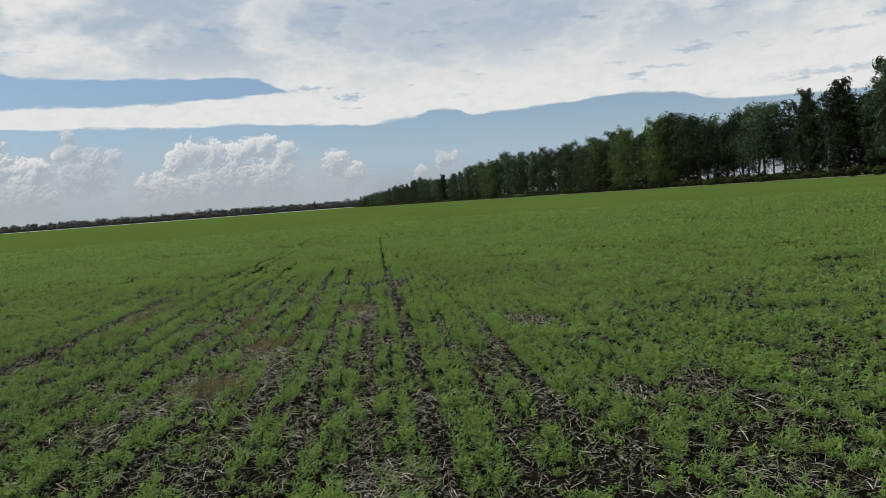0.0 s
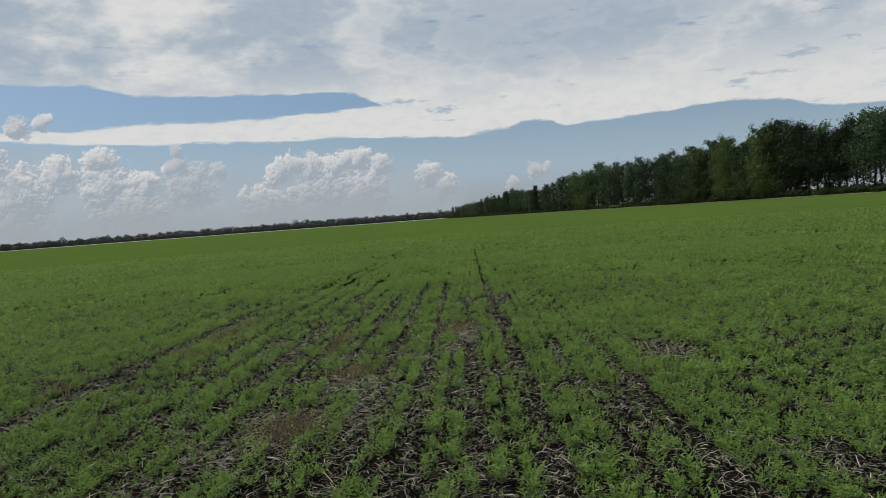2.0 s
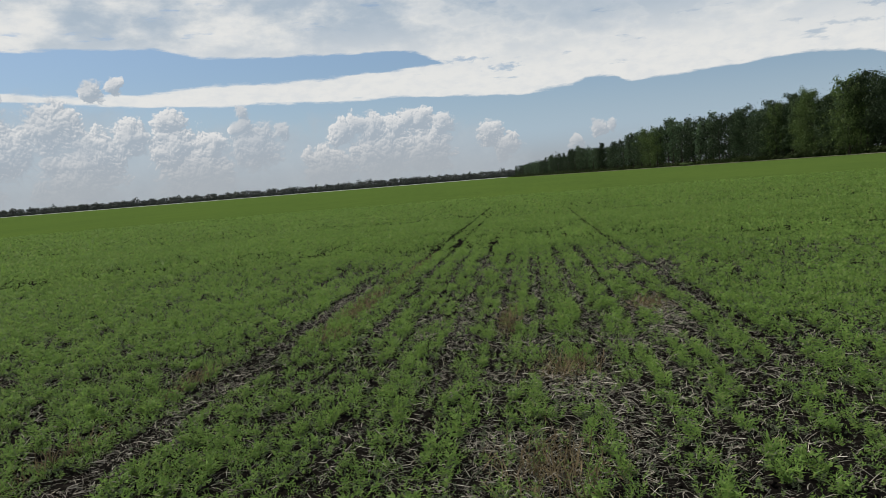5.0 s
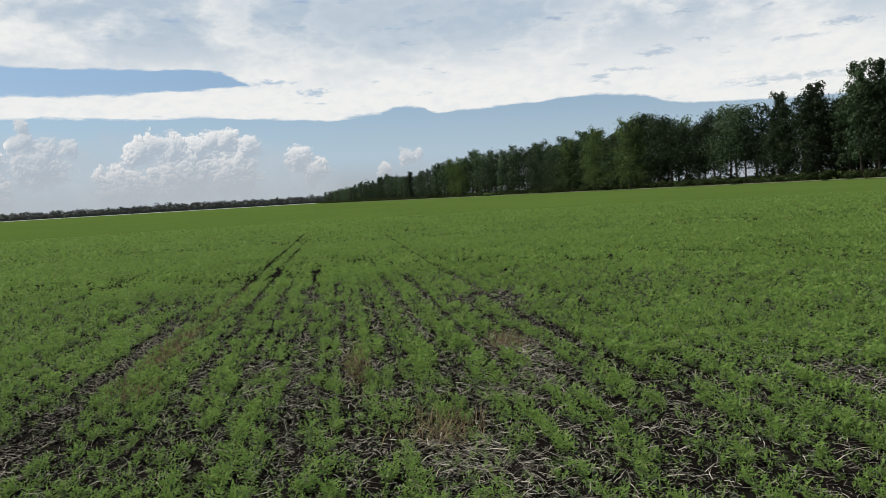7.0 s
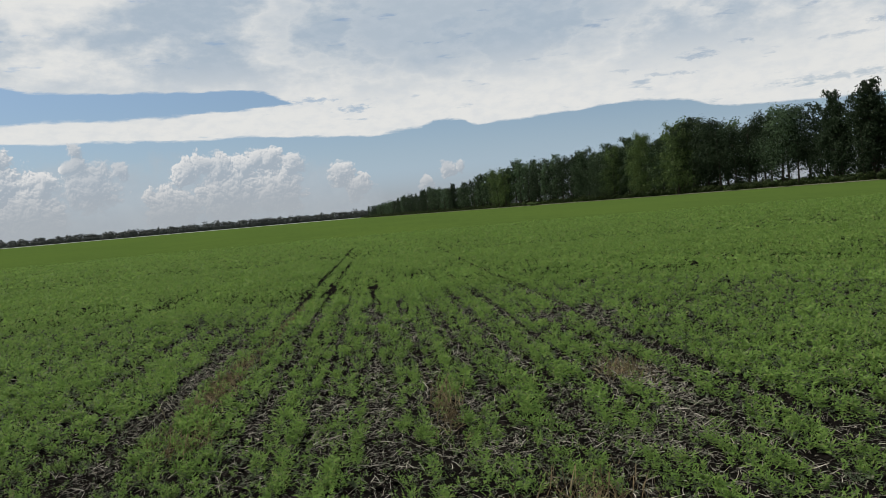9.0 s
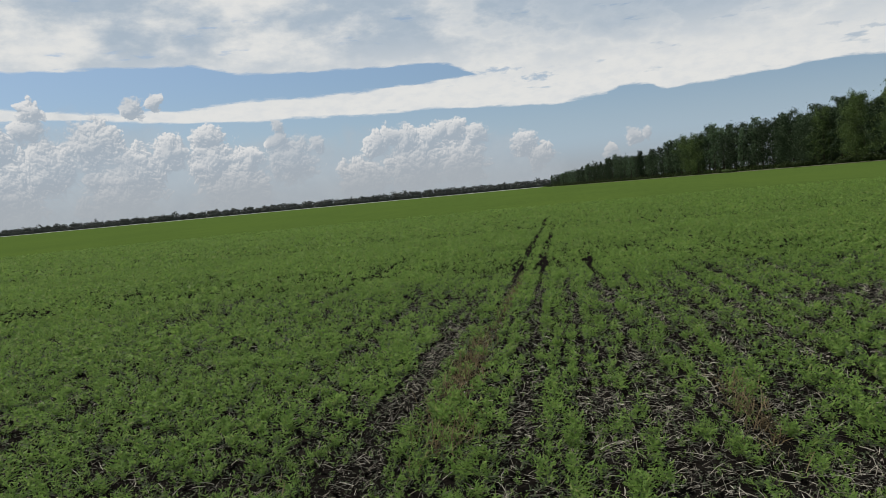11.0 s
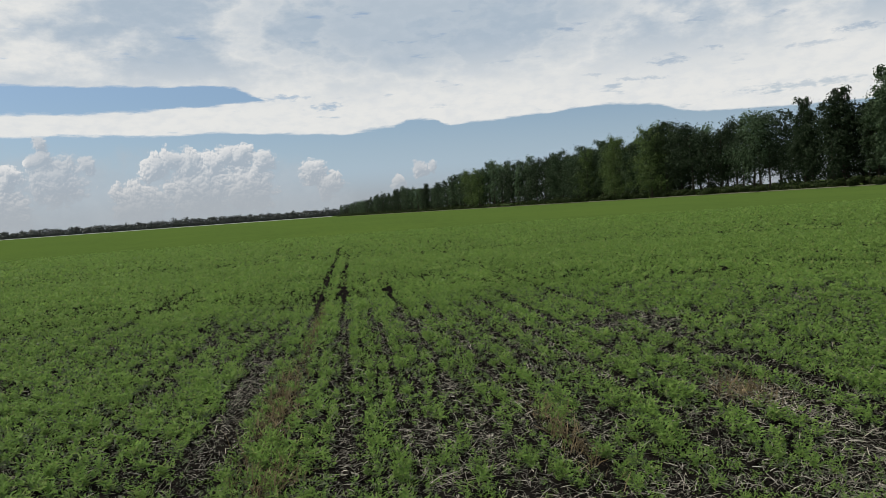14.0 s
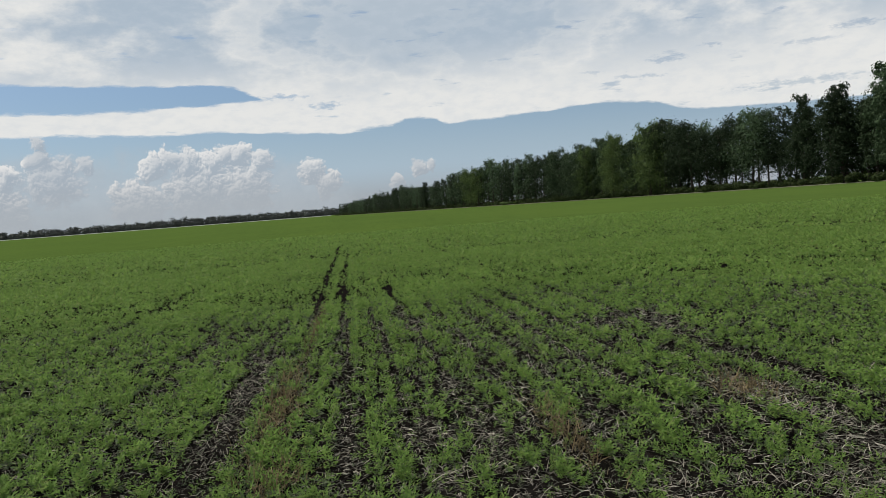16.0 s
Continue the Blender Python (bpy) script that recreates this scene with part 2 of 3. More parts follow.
def soil_material():
    """Dark crumbly soil near the path that gives way to closed crop further off."""
    m, k, b = material("soil_and_crop", 0.95, 0.0)
    geo = k.make("ShaderNodeNewGeometry")
    p = geo.outputs["Position"]
    x, y, z = k.split(p)
    far = k.math("SQRT", k.math("ADD", k.math("POWER", k.math("ADD", x, 1.5), 2.0), k.math("POWER", k.math("SUBTRACT", y, 4.0), 2.0)))
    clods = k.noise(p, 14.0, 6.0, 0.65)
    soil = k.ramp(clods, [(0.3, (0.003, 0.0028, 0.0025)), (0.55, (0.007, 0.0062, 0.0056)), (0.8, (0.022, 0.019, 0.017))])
    drill = k.noise(k.vec("MULTIPLY", p, (2.2, 0.12, 1)), 1.0, 3.0)
    tufts = k.noise(p, 5.0, 5.0, 0.7)
    broad = k.noise(k.vec("MULTIPLY", p, (0.05, 0.02, 1)), 1.0, 5.0)
    green = k.ramp(k.math("MULTIPLY_ADD", drill, 0.4, k.math("MULTIPLY", tufts, 0.6)),
                   [(0.3, (0.030, 0.052, 0.0125)), (0.6, (0.053, 0.085, 0.020))])
    green = k.mix(k.smooth(broad, 0.4, 0.65, 0.0, 0.5), green, (0.054, 0.085, 0.0185))
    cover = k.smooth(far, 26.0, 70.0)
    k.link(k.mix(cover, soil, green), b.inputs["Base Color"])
    bump(k, b, k.math("ADD", clods, k.math("MULTIPLY", tufts, 0.6)), 0.8, 0.04)
    return m


def bark_material():
    m, k, b = material("bark", 0.9)
    geo = k.make("ShaderNodeNewGeometry")
    n = k.noise(k.vec("MULTIPLY", geo.outputs["Position"], (3, 3, 0.6)), 2.0, 5.0)
    k.link(k.ramp(n, [(0.3, (0.018, 0.015, 0.012)), (0.7, (0.055, 0.047, 0.039))]), b.inputs["Base Color"])
    bump(k, b, n, 0.6, 0.03)
    return m


SOIL = soil_material()


def bare_material():
    m, k, b = material("bare_soil", 0.95, 0.0)
    geo = k.make("ShaderNodeNewGeometry")
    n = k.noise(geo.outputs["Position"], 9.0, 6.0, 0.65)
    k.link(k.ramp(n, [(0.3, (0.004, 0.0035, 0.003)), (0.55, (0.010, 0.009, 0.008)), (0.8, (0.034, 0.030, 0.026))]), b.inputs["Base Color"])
    bump(k, b, n, 0.7, 0.03)
    return m


BARE = bare_material()
BARK = bark_material()
CROP = leaf_material("crop_leaf", [(0.0, (0.094, 0.165, 0.041)), (0.5, (0.153, 0.258, 0.055)), (0.85, (0.190, 0.298, 0.068)), (1.0, (0.22, 0.25, 0.09))], 0.45)
DULL = leaf_material("dull_leaf", [(0.0, (0.050, 0.070, 0.040)), (0.5, (0.090, 0.122, 0.066)), (0.9, (0.13, 0.160, 0.092)), (1.0, (0.20, 0.19, 0.13))], 0.35)
STRAW = leaf_material("straw", [(0.0, (0.05, 0.046, 0.04)), (0.4, (0.19, 0.178, 0.152)), (0.8, (0.36, 0.335, 0.285)), (1.0, (0.60, 0.56, 0.48))], 0.1, 0.8)
DRY = leaf_material("dry_weed", [(0.0, (0.08, 0.062, 0.035)), (0.6, (0.16, 0.125, 0.07)), (1.0, (0.27, 0.22, 0.13))], 0.2, 0.8)
HAZED_STUBBLE = material("hazed_stubble", 0.9)[0]
MARGIN = material("dry_margin", 0.9)[0]
TREE_LEAF = leaf_material("tree_leaf", [(0.0, (0.031, 0.051, 0.028)), (0.6, (0.044, 0.069, 0.036)), (1.0, (0.062, 0.090, 0.046))], 0.3, 0.6, (0.6, 2.0))
LIGHT_LEAF = leaf_material("light_tree_leaf", [(0.0, (0.060, 0.095, 0.034)), (0.6, (0.090, 0.135, 0.044)), (1.0, (0.125, 0.170, 0.055))], 0.35, 0.6)
SHRUB_LEAF = leaf_material("shrub_leaf", [(0.0, (0.018, 0.030, 0.012)), (0.6, (0.036, 0.054, 0.018)), (1.0, (0.060, 0.080, 0.026))], 0.3)
# far woodland leaves: distance haze is painted in as a lighter, greyer base colour
HAZED_LEAF = leaf_material("hazed_far_leaf", [(0.0, (0.052, 0.060, 0.056)), (1.0, (0.092, 0.102, 0.090))], 0.2)


# ---- ground ----
def ground_z(x, y):
    """The field falls gently ahead of the path and then runs level."""
    far = np.maximum(y, -60.0)
    return -0.0016 * x * np.exp(-np.abs(x) / 40) - 0.0119 * 60 * (1 - np.exp(-far / 60))


def mesh_from(name, verts, faces_n, loops, mat):
    """A mesh from vertex rows, the corner count of each face, and all corners in turn."""
    me = bpy.data.meshes.new(name)
    nv, nf = len(verts), len(faces_n)
    me.vertices.add(nv)
    me.vertices.foreach_set("co", np.asarray(verts, np.float32).ravel())
    me.loops.add(len(loops))
    me.loops.foreach_set("vertex_index", np.asarray(loops, np.int32))
    me.polygons.add(nf)
    starts = np.r_[0, np.cumsum(faces_n)[:-1]].astype(np.int32)
    me.polygons.foreach_set("loop_start", starts)
    me.update(calc_edges=True)
    me.validate()
    me.materials.append(mat)
    return me


def make_ground():
    near = np.arange(-10, 10.01, 0.12)
    out = 10 * 1.10 ** np.arange(1, 66)
    out = out[out < 5200]
    xs = np.r_[-out[::-1], near, out] - 1.5
    near_y = np.arange(2.0, 20.01, 0.12)
    ys = np.r_[-(out[::-1] - 12), near_y, 20 + (out - 10)]
    ys = np.unique(np.round(ys, 3))
    gx, gy = np.meshgrid(xs, ys)
    gz = ground_z(gx, gy)
    rough = np.random.default_rng(3).normal(0, 0.012, gx.shape)
    inside = (np.abs(gx + 1.5) < 10) & (gy > 2) & (gy < 20)
    gz = gz + np.where(inside, rough, 0)
    verts = np.stack([gx, gy, gz], -1).reshape(-1, 3)
    h, w = gx.shape
    i = np.arange(h * w).reshape(h, w)
    quads = np.stack([i[:-1, :-1], i[:-1, 1:], i[1:, 1:], i[1:, :-1]], -1).reshape(-1, 4)
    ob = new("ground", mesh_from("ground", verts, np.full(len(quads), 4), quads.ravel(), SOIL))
    ob.data.polygons.foreach_set("use_smooth", np.full(len(quads), True))
    return tagged(ob, "dark crumbly soil of a flat drilled crop field", "ground", kind="structure")


make_ground()


# ---- the crop: many small feathery plants in drilled rows ----
RNG = np.random.default_rng(11)


def value_noise(x, y, seed=0):
    """Smooth noise between 0 and 1 on a unit lattice."""
    xi, yi = np.floor(x).astype(np.int64), np.floor(y).astype(np.int64)
    fx, fy = x - xi, y - yi
    fx, fy = fx * fx * (3 - 2 * fx), fy * fy * (3 - 2 * fy)

    def at(i, j):
        h = (i * 374761393 + j * 668265263 + seed * 974634777) & 0xFFFFFFFF
        h = ((h ^ (h >> 13)) * 1274126177) & 0xFFFFFFFF
        return ((h ^ (h >> 16)) & 0xFFFF) / 65535.0

    return (at(xi, yi) * (1 - fx) + at(xi + 1, yi) * fx) * (1 - fy) + (at(xi, yi + 1) * (1 - fx) + at(xi + 1, yi + 1) * fx) * fy


# the drill's row gaps, counted to the left from the row that starts at the walk's first step
ROW_PITCH, ROW_START = 0.465, 0.20
# gaps that stayed bare: row, first y, last y, half width, bareness
ROWS = [
    (0, 2, 24, 0.12, 1.0), (0, 22, 40, 0.085, 1.0), (1, 2, 17, 0.10, 0.95), (2, 2, 22, 0.095, 0.95), (3, 2, 22, 0.10, 0.95), (4, 3, 20, 0.085, 0.85),
    (5, 4, 22, 0.085, 0.85), (6, 5, 24, 0.10, 0.95), (7, 6, 22, 0.085, 0.85), (8, 9, 26, 0.095, 0.95), (8, 25, 46, 0.065, 1.0), (9, 12, 18, 0.07, 0.65), (9, 17, 50, 0.11, 1.0),
    (10, 2, 17, 0.21, 1.0), (-1, 2, 12, 0.09, 0.7), (-2, 2, 10, 0.11, 0.9), (12, 13, 20, 0.09, 0.7), (16, 17, 30, 0.11, 0.75), (16, 28, 62, 0.08, 0.6),
]
# where the stand is thin: x, y, radius across, radius along
THIN = [(-1.6, 8.0, 1.9, 1.5), (0.9, 4.8, 2.2, 1.8), (-0.9, 11.4, 2.1, 1.5), (0.5, 15.3, 1.1, 1.6), (-1.6, 5.6, 1.3, 1.0)]
# bare patches by the walk's first steps: x, y, radius across, radius along
PATCHES_NEAR = [
    (1.85, 9.6, 0.29, 0.8), (2.46, 5.8, 0.24, 0.4), (2.62, 5.2, 0.2, 0.3), (1.92, 5.8, 0.14, 0.42), (1.69, 6.1, 0.09, 0.22),
    (2.55, 4.6, 0.1, 0.35), (1.89, 3.9, 0.12, 0.26), (1.36, 4.2, 0.13, 0.4), (-1.22, 5.5, 0.13, 0.44), (-1.29, 4.7, 0.14, 0.32),
    (-0.63, 5.6, 0.15, 0.53), (-0.15, 5.2, 0.18, 0.5), (0.82, 4.9, 0.09, 0.3), (0.79, 4.1, 0.1, 0.25), (2.15, 3.7, 0.2, 0.21),
    (0.95, 7.2, 0.24, 0.85), (-2.0, 9.2, 0.2, 0.4), (-1.97, 6.4, 0.22, 0.32), (-1.1, 6.8, 0.13, 0.46), (-2.2, 5.7, 0.2, 0.22),
    (-3.1, 5.6, 0.18, 0.2), (-4.25, 6.1, 0.17, 0.28), (-0.38, 11.5, 0.13, 0.9), (8.5, 13.5, 0.6, 0.5),
]
# the same further along
PATCHES_FAR = [
    (0.32, 15.6, 0.3, 0.9), (0.17, 12.7, 0.2, 0.35), (-1.07, 8.7, 0.17, 0.28), (-2.51, 9.0, 0.14, 0.5), (-2.1, 9.3, 0.15, 0.4),
    (-0.13, 8.9, 0.23, 0.25), (-0.3, 8.2, 0.2, 0.22), (-1.11, 7.6, 0.17, 0.25), (-0.74, 7.4, 0.16, 0.23), (-2.5, 8.0, 0.12, 0.32),
    (-2.95, 7.9, 0.11, 0.3), (-3.45, 8.4, 0.1, 0.28), (-0.39, 16.1, 0.3, 0.6), (-0.41, 10.8, 0.23, 0.44), (-2.48, 10.7, 0.16, 0.43),
    (-1.24, 11.1, 0.19, 0.4), (-2.95, 12.0, 0.19, 0.55), (-2.55, 12.2, 0.15, 0.6), (-2.2, 12.0, 0.18, 0.28), (-1.71, 12.0, 0.2, 0.36),
    (-1.09, 11.8, 0.2, 0.26), (-1.33, 10.5, 0.18, 0.2), (-2.94, 11.1, 0.13, 0.28),
]
# patches thick with pale straw
STRAW_SPOTS = [
    (-0.05, 4.3, 0.27, 0.38), (-1.71, 7.3, 0.30, 0.55), (-2.13, 6.6, 0.25, 0.31), (-2.32, 5.9, 0.22, 0.33), (-1.19, 8.2, 0.15, 1.0),
    (-1.55, 8.9, 0.26, 0.6), (-0.37, 12.3, 0.27, 0.75), (-0.48, 10.6, 0.18, 0.45), (-1.37, 8.8, 0.17, 0.33), (-1.58, 7.6, 0.17, 0.25),
    (-2.03, 7.7, 0.16, 0.22), (-0.92, 10.3, 0.2, 0.35), (-1.78, 10.4, 0.18, 0.3), (-0.28, 11.4, 0.17, 0.24), (-1.91, 11.6, 0.15, 0.37),
]
# dry brown weeds: x, y, radius across, radius along
DRY_SPOTS = [(-2.06, 11.7, 0.11, 0.8), (-4.12, 13.2, 0.15, 1.6), (-3.97, 11.3, 0.16, 0.4), (-1.65, 7.2, 0.3, 0.5), (-0.45, 12.3, 0.2, 0.4),
             (-4.78, 9.5, 0.08, 0.8), (-1.5, 9.4, 0.28, 0.35), (-4.8, 7.6, 0.08, 0.6), (-4.05, 18.0, 0.07, 2.5)]
# the way that was walked, in plan
WAY = [(0.0, 0.0), (0.1, 1.0), (-1.0, 2.3), (-2.0, 4.1), (-2.4, 5.7), (-3.3, 6.6)]


def way_distance(x, y):
    return np.min([np.hypot(x - a, y - b) for a, b in WAY], axis=0)


def row_drift(y):
    """The rows lean a little to the left of +y."""
    return np.where(y < 20, -0.016 * (y - 10), -0.16 - 0.009 * (y - 20))


def blot(x, y, spots, edge):
    """How deep places lie in ragged elliptic spots, 0 to 1."""
    best = np.zeros_like(x)
    for px, py, rx, ry in spots:
        near = (np.abs(x - px) < 2.2 * rx) & (np.abs(y - py) < 2.2 * ry)
        q = ((x[near] - px) / rx) ** 2 + ((y[near] - py) / ry) ** 2
        best[near] = np.maximum(best[near], np.exp(-((q / edge[near]) ** 2)))
    return best


def bare_parts(x, y):
    """How bare the soil is along the gaps between rows, in patches, under straw, and in small specks, each 0 to 1."""
    far = way_distance(x, y)
    wander = 0.07 * (value_noise(y * 0.7, x * 0 + 3.0, 5) - 0.5) + 0.05 * (value_noise(y * 3.1, np.floor(x * 2.15) * 5, 25) - 0.5)
    place = (ROW_START + row_drift(y) + wander - x) / ROW_PITCH
    row = np.round(place)
    off = np.abs(place - row) * ROW_PITCH
    # every gap shows here and there
    faint = np.clip(2.6 * value_noise(y * 0.9, row * 13.7, 31) - 1.25, 0, 0.75) * np.clip((30 - far) / 12, 0, 1)
    faint = faint * np.where((row > -3) & (row < 11), 1.0, 0.35)
    line = faint * np.exp(-((off / 0.06) ** 4))
    for k, y0, y1, half, much in ROWS:
        on = (row == k) & (y > y0) & (y < y1)
        yy = y[on]
        broken = np.clip(0.58 + 0.9 * value_noise(yy * 1.7, yy * 0 + k * 13, 6), 0, 1)
        along = np.clip(np.minimum(yy - y0, y1 - yy) / 1.5, 0, 1)
        swell = half * (0.48 + 0.8 * value_noise(yy * 2.3, yy * 0 + k * 3, 7))
        line[on] = np.maximum(line[on], much * along * broken * np.exp(-((off[on] / swell) ** 4)))
    edge = 0.4 + 1.3 * value_noise(x * 6.3, y * 5.3, 8)
    patch = 0.88 * np.maximum(blot(x, y, PATCHES_NEAR, edge), blot(x, y, PATCHES_FAR, edge))
    straw = 0.8 * blot(x, y, STRAW_SPOTS, edge)
    specks = value_noise(x * 12.5, y * 8.5, 14) * 0.55 + value_noise(x * 19.0, y * 13.0, 16) * 0.25 + value_noise(x * 0.8, y * 0.5, 15) * 0.2
    thin = np.zeros_like(x)
    for px, py, rx, ry in THIN:
        thin = np.maximum(thin, np.exp(-(((x - px) / rx) ** 2 + ((y - py) / ry) ** 2) ** 2))
    specks = np.clip((26 - far) / 12, 0.1, 1) * np.clip((specks - 0.535 + 0.035 * thin) * 14.0, 0, 0.97)
    return line, patch, straw, specks


def cover(x, y):
    """How much crop stands at a place, 0 to 1: gaps and patches are bare, specks hold a few small plants."""
    line, patch, straw, specks = bare_parts(x, y)
    return 1 - np.maximum(np.maximum(line, patch), np.maximum(0.85 * straw, 0.88 * specks))


def in_reach(x, y):
    """The part of the field that the walk looks over."""
    return (y > 2.2) & (x < 0.74 * y + 0.3) & (x > -1.15 * (y - 1.0) - 1.2)


def sown(d0, d1, per_m2, fill=0.0):
    """Places of plants between two distances from the way; fill: how far they grow in the gaps too."""
    y0, y1 = max(2.2, 0.55 * d0), d1 + 6.6
    lo, hi = -1.15 * (y1 - 1.0) - 1.2, 0.74 * y1 + 0.3
    lo, hi = max(lo, -d1 - 3.2), min(hi, d1 + 0.2)
    n = int((hi - lo) * (y1 - y0) * per_m2)
    x, y = RNG.uniform(lo, hi, n), RNG.uniform(y0, y1, n)
    x = x + 0.020 * np.sin(x * 2 * np.pi / 0.155)  # drawn towards the drill rows
    d = way_distance(x, y)
    keep = in_reach(x, y) & (d >= d0) & (d < d1) & (RNG.uniform(0, 1, n) < np.clip((78 - d) / 40, 0, 1))
    x, y = x[keep], y[keep]
    keep = RNG.uniform(0, 1, len(x)) < fill * 0.55 + (1 - fill * 0.55) * cover(x, y)
    return x[keep], y[keep]


def leaf_mesh(x, y, leaves, height, length, width):
    """Feathery plants: narrow pointed leaflets, one triangle each, set along a few leaning stems."""
    n, stems = len(x), 4
    vigour = RNG.uniform(0.65, 1.25, n) * (0.5 + 0.6 * cover(x, y)) * (0.8 + 0.4 * value_noise(x * 1.7, y * 1.1, 12))
    st_turn = RNG.uniform(0, 2 * np.pi, (n, stems))
    st_lean = RNG.uniform(0.1, 0.75, (n, stems))
    m = n * leaves
    who = np.repeat(np.arange(n), leaves)
    stem = RNG.integers(0, stems, m)
    turn, lean, size = st_turn[who, stem], st_lean[who, stem], vigour[who]
    share = RNG.uniform(0.12, 1.0, m) ** 0.8
    run = share * height * size
    bx = x[who] + np.cos(turn) * np.sin(lean) * run
    by = y[who] + np.sin(turn) * np.sin(lean) * run
    bz = ground_z(x[who], y[who]) + np.cos(lean) * run
    side = turn + RNG.choice([-1.0, 1.0], m) * RNG.uniform(0.3, 1.5, m)
    up = RNG.uniform(-0.15, 0.9, m) * (0.6 + 0.6 * share)
    long, half = length * size * RNG.uniform(0.55, 1.3, m), width * size * RNG.uniform(0.6, 1.3, m)
    dx, dy, dz = np.cos(side) * np.cos(up), np.sin(side) * np.cos(up), np.sin(up)
    roll = RNG.uniform(-0.8, 0.8, m)
    sx, sy, sz = -np.sin(side) * np.cos(roll) * half, np.cos(side) * np.cos(roll) * half, np.sin(roll) * half
    mx, my, mz = bx + dx * long * 0.4, by + dy * long * 0.4, bz + dz * long * 0.4
    wide = RNG.uniform(0, 1, m) < 0.5
    ax, ay, az = np.where(wide, mx, bx), np.where(wide, my, by), np.where(wide, mz, bz)
    verts = np.stack([np.stack([ax - sx, ay - sy, az - sz], -1), np.stack([bx + sx * 0.8, by + sy * 0.8, bz + sz * 0.8], -1),
                      np.stack([bx + dx * long, by + dy * long, bz + dz * long], -1)], 1).reshape(-1, 3)
    return verts, np.full(m, 3), np.arange(3 * m)


def make_crop():
    # distance from the way, plants a square metre, leaflets, height, leaflet length and half width
    bands = [(0.0, 5.0, 400, 25, 0.085, 0.029, 0.0053), (5.0, 9.0, 300, 18, 0.088, 0.036, 0.0078), (9.0, 16.0, 200, 12, 0.092, 0.046, 0.0125),
             (16.0, 30.0, 90, 8, 0.10, 0.065, 0.020), (30.0, 75.0, 24, 5, 0.10, 0.10, 0.035)]
    for d0, d1, per_m2, leaves, height, length, width in bands:
        x, y = sown(d0, d1, per_m2)
        v, f, l = leaf_mesh(x, y, leaves, height, length, width)
        ob = new("crop_plants", mesh_from("crop_plants", v, f, l, CROP))
        tagged(ob, "young bright green feathery crop plants in drilled rows", "crop", kind="stuff")


def low_weeds():
    """Small dull plants and lower leaves that fill the gaps of the stand."""
    for d0, d1, per_m2, leaves, height, length, width in ((0.0, 6.0, 330, 9, 0.040, 0.030, 0.0056), (6.0, 15.0, 130, 7, 0.05, 0.050, 0.0105)):
        x, y = sown(d0, d1, per_m2, 0.9)
        v, f, l = leaf_mesh(x, y, leaves, height, length, width)
        ob = new("low_weeds", mesh_from("low_weeds", v, f, l, DULL))
        tagged(ob, "small dull grey-green seedlings among the crop rows", "weeds", kind="stuff")


def sticks(x, y, length, half, rise, mat, name, label, category):
    """Dry stalks lying or standing at many places: a bent, tilted blade of two faces each."""
    m = len(x)
    turn = RNG.uniform(0, 2 * np.pi, m)
    long, w = length * RNG.uniform(0.35, 1.6, m) ** 1.2, half * RNG.uniform(0.5, 1.5, m)
    up = RNG.uniform(rise[0], rise[1], m)
    bend, droop = RNG.normal(0, 0.16, m), RNG.uniform(0.0, 0.35, m)
    z = ground_z(x, y) + RNG.uniform(0.004, 0.03, m)
    a = np.stack([x, y, z], -1)
    first = np.stack([np.cos(turn) * np.cos(up), np.sin(turn) * np.cos(up), np.sin(up)], -1)
    then = np.stack([np.cos(turn + bend) * np.cos(up - droop), np.sin(turn + bend) * np.cos(up - droop), np.sin(up - droop)], -1)
    b = a + first * (0.5 * long)[:, None]
    c = b + then * (0.5 * long)[:, None]
    tilt = RNG.uniform(-0.9, 0.9, m)
    s = np.stack([-np.sin(turn) * np.cos(tilt), np.cos(turn) * np.cos(tilt), np.sin(tilt)], -1) * w[:, None]
    verts = np.stack([a - s, b - s, c - s * 0.6, c + s * 0.6, b + s, a + s], 1).reshape(-1, 3)
    i = np.arange(m)[:, None] * 6
    quads = np.concatenate([i + [0, 1, 4, 5], i + [1, 2, 3, 4]], 1)
    ob = new(name, mesh_from(name, verts, np.full(2 * m, 4), quads.ravel(), mat))
    return tagged(ob, label, category, kind="stuff")


def make_litter():
    n = 700000
    x, y = RNG.uniform(-12, 8, n), RNG.uniform(2.2, 20, n)
    heavy = 0.55 + 0.45 * np.clip(value_noise(x * 1.2, y * 1.2, 21) * 1.8 - 0.4, 0, 1)
    line, patch, straw, specks = bare_parts(x, y)
    chance = (0.08 + np.maximum(np.maximum(0.62 * line, 0.36 * specks), np.maximum(0.75 * patch, 1.8 * straw))) * heavy * np.clip(1.25 - way_distance(x, y) / 17, 0, 1)
    keep = in_reach(x, y) & (RNG.uniform(0, 1, n) < chance)
    sticks(x[keep], y[keep], 0.062, 0.0016, (-0.12, 0.6), STRAW, "straw_litter", "pale grey straw and stalk litter lying on dark soil", "straw")
    xs, ys = [], []
    for px, py, rx, ry in DRY_SPOTS:
        k = int(260 * rx * ry / 0.07)
        xs.append(px + RNG.normal(0, 0.55, k) * rx)
        ys.append(py + RNG.normal(0, 0.55, k) * ry)
    sticks(np.concatenate(xs), np.concatenate(ys), 0.085, 0.0028, (0.35, 1.45), DRY, "dry_weeds", "dry brown weed stalks standing between the crop rows", "weeds")


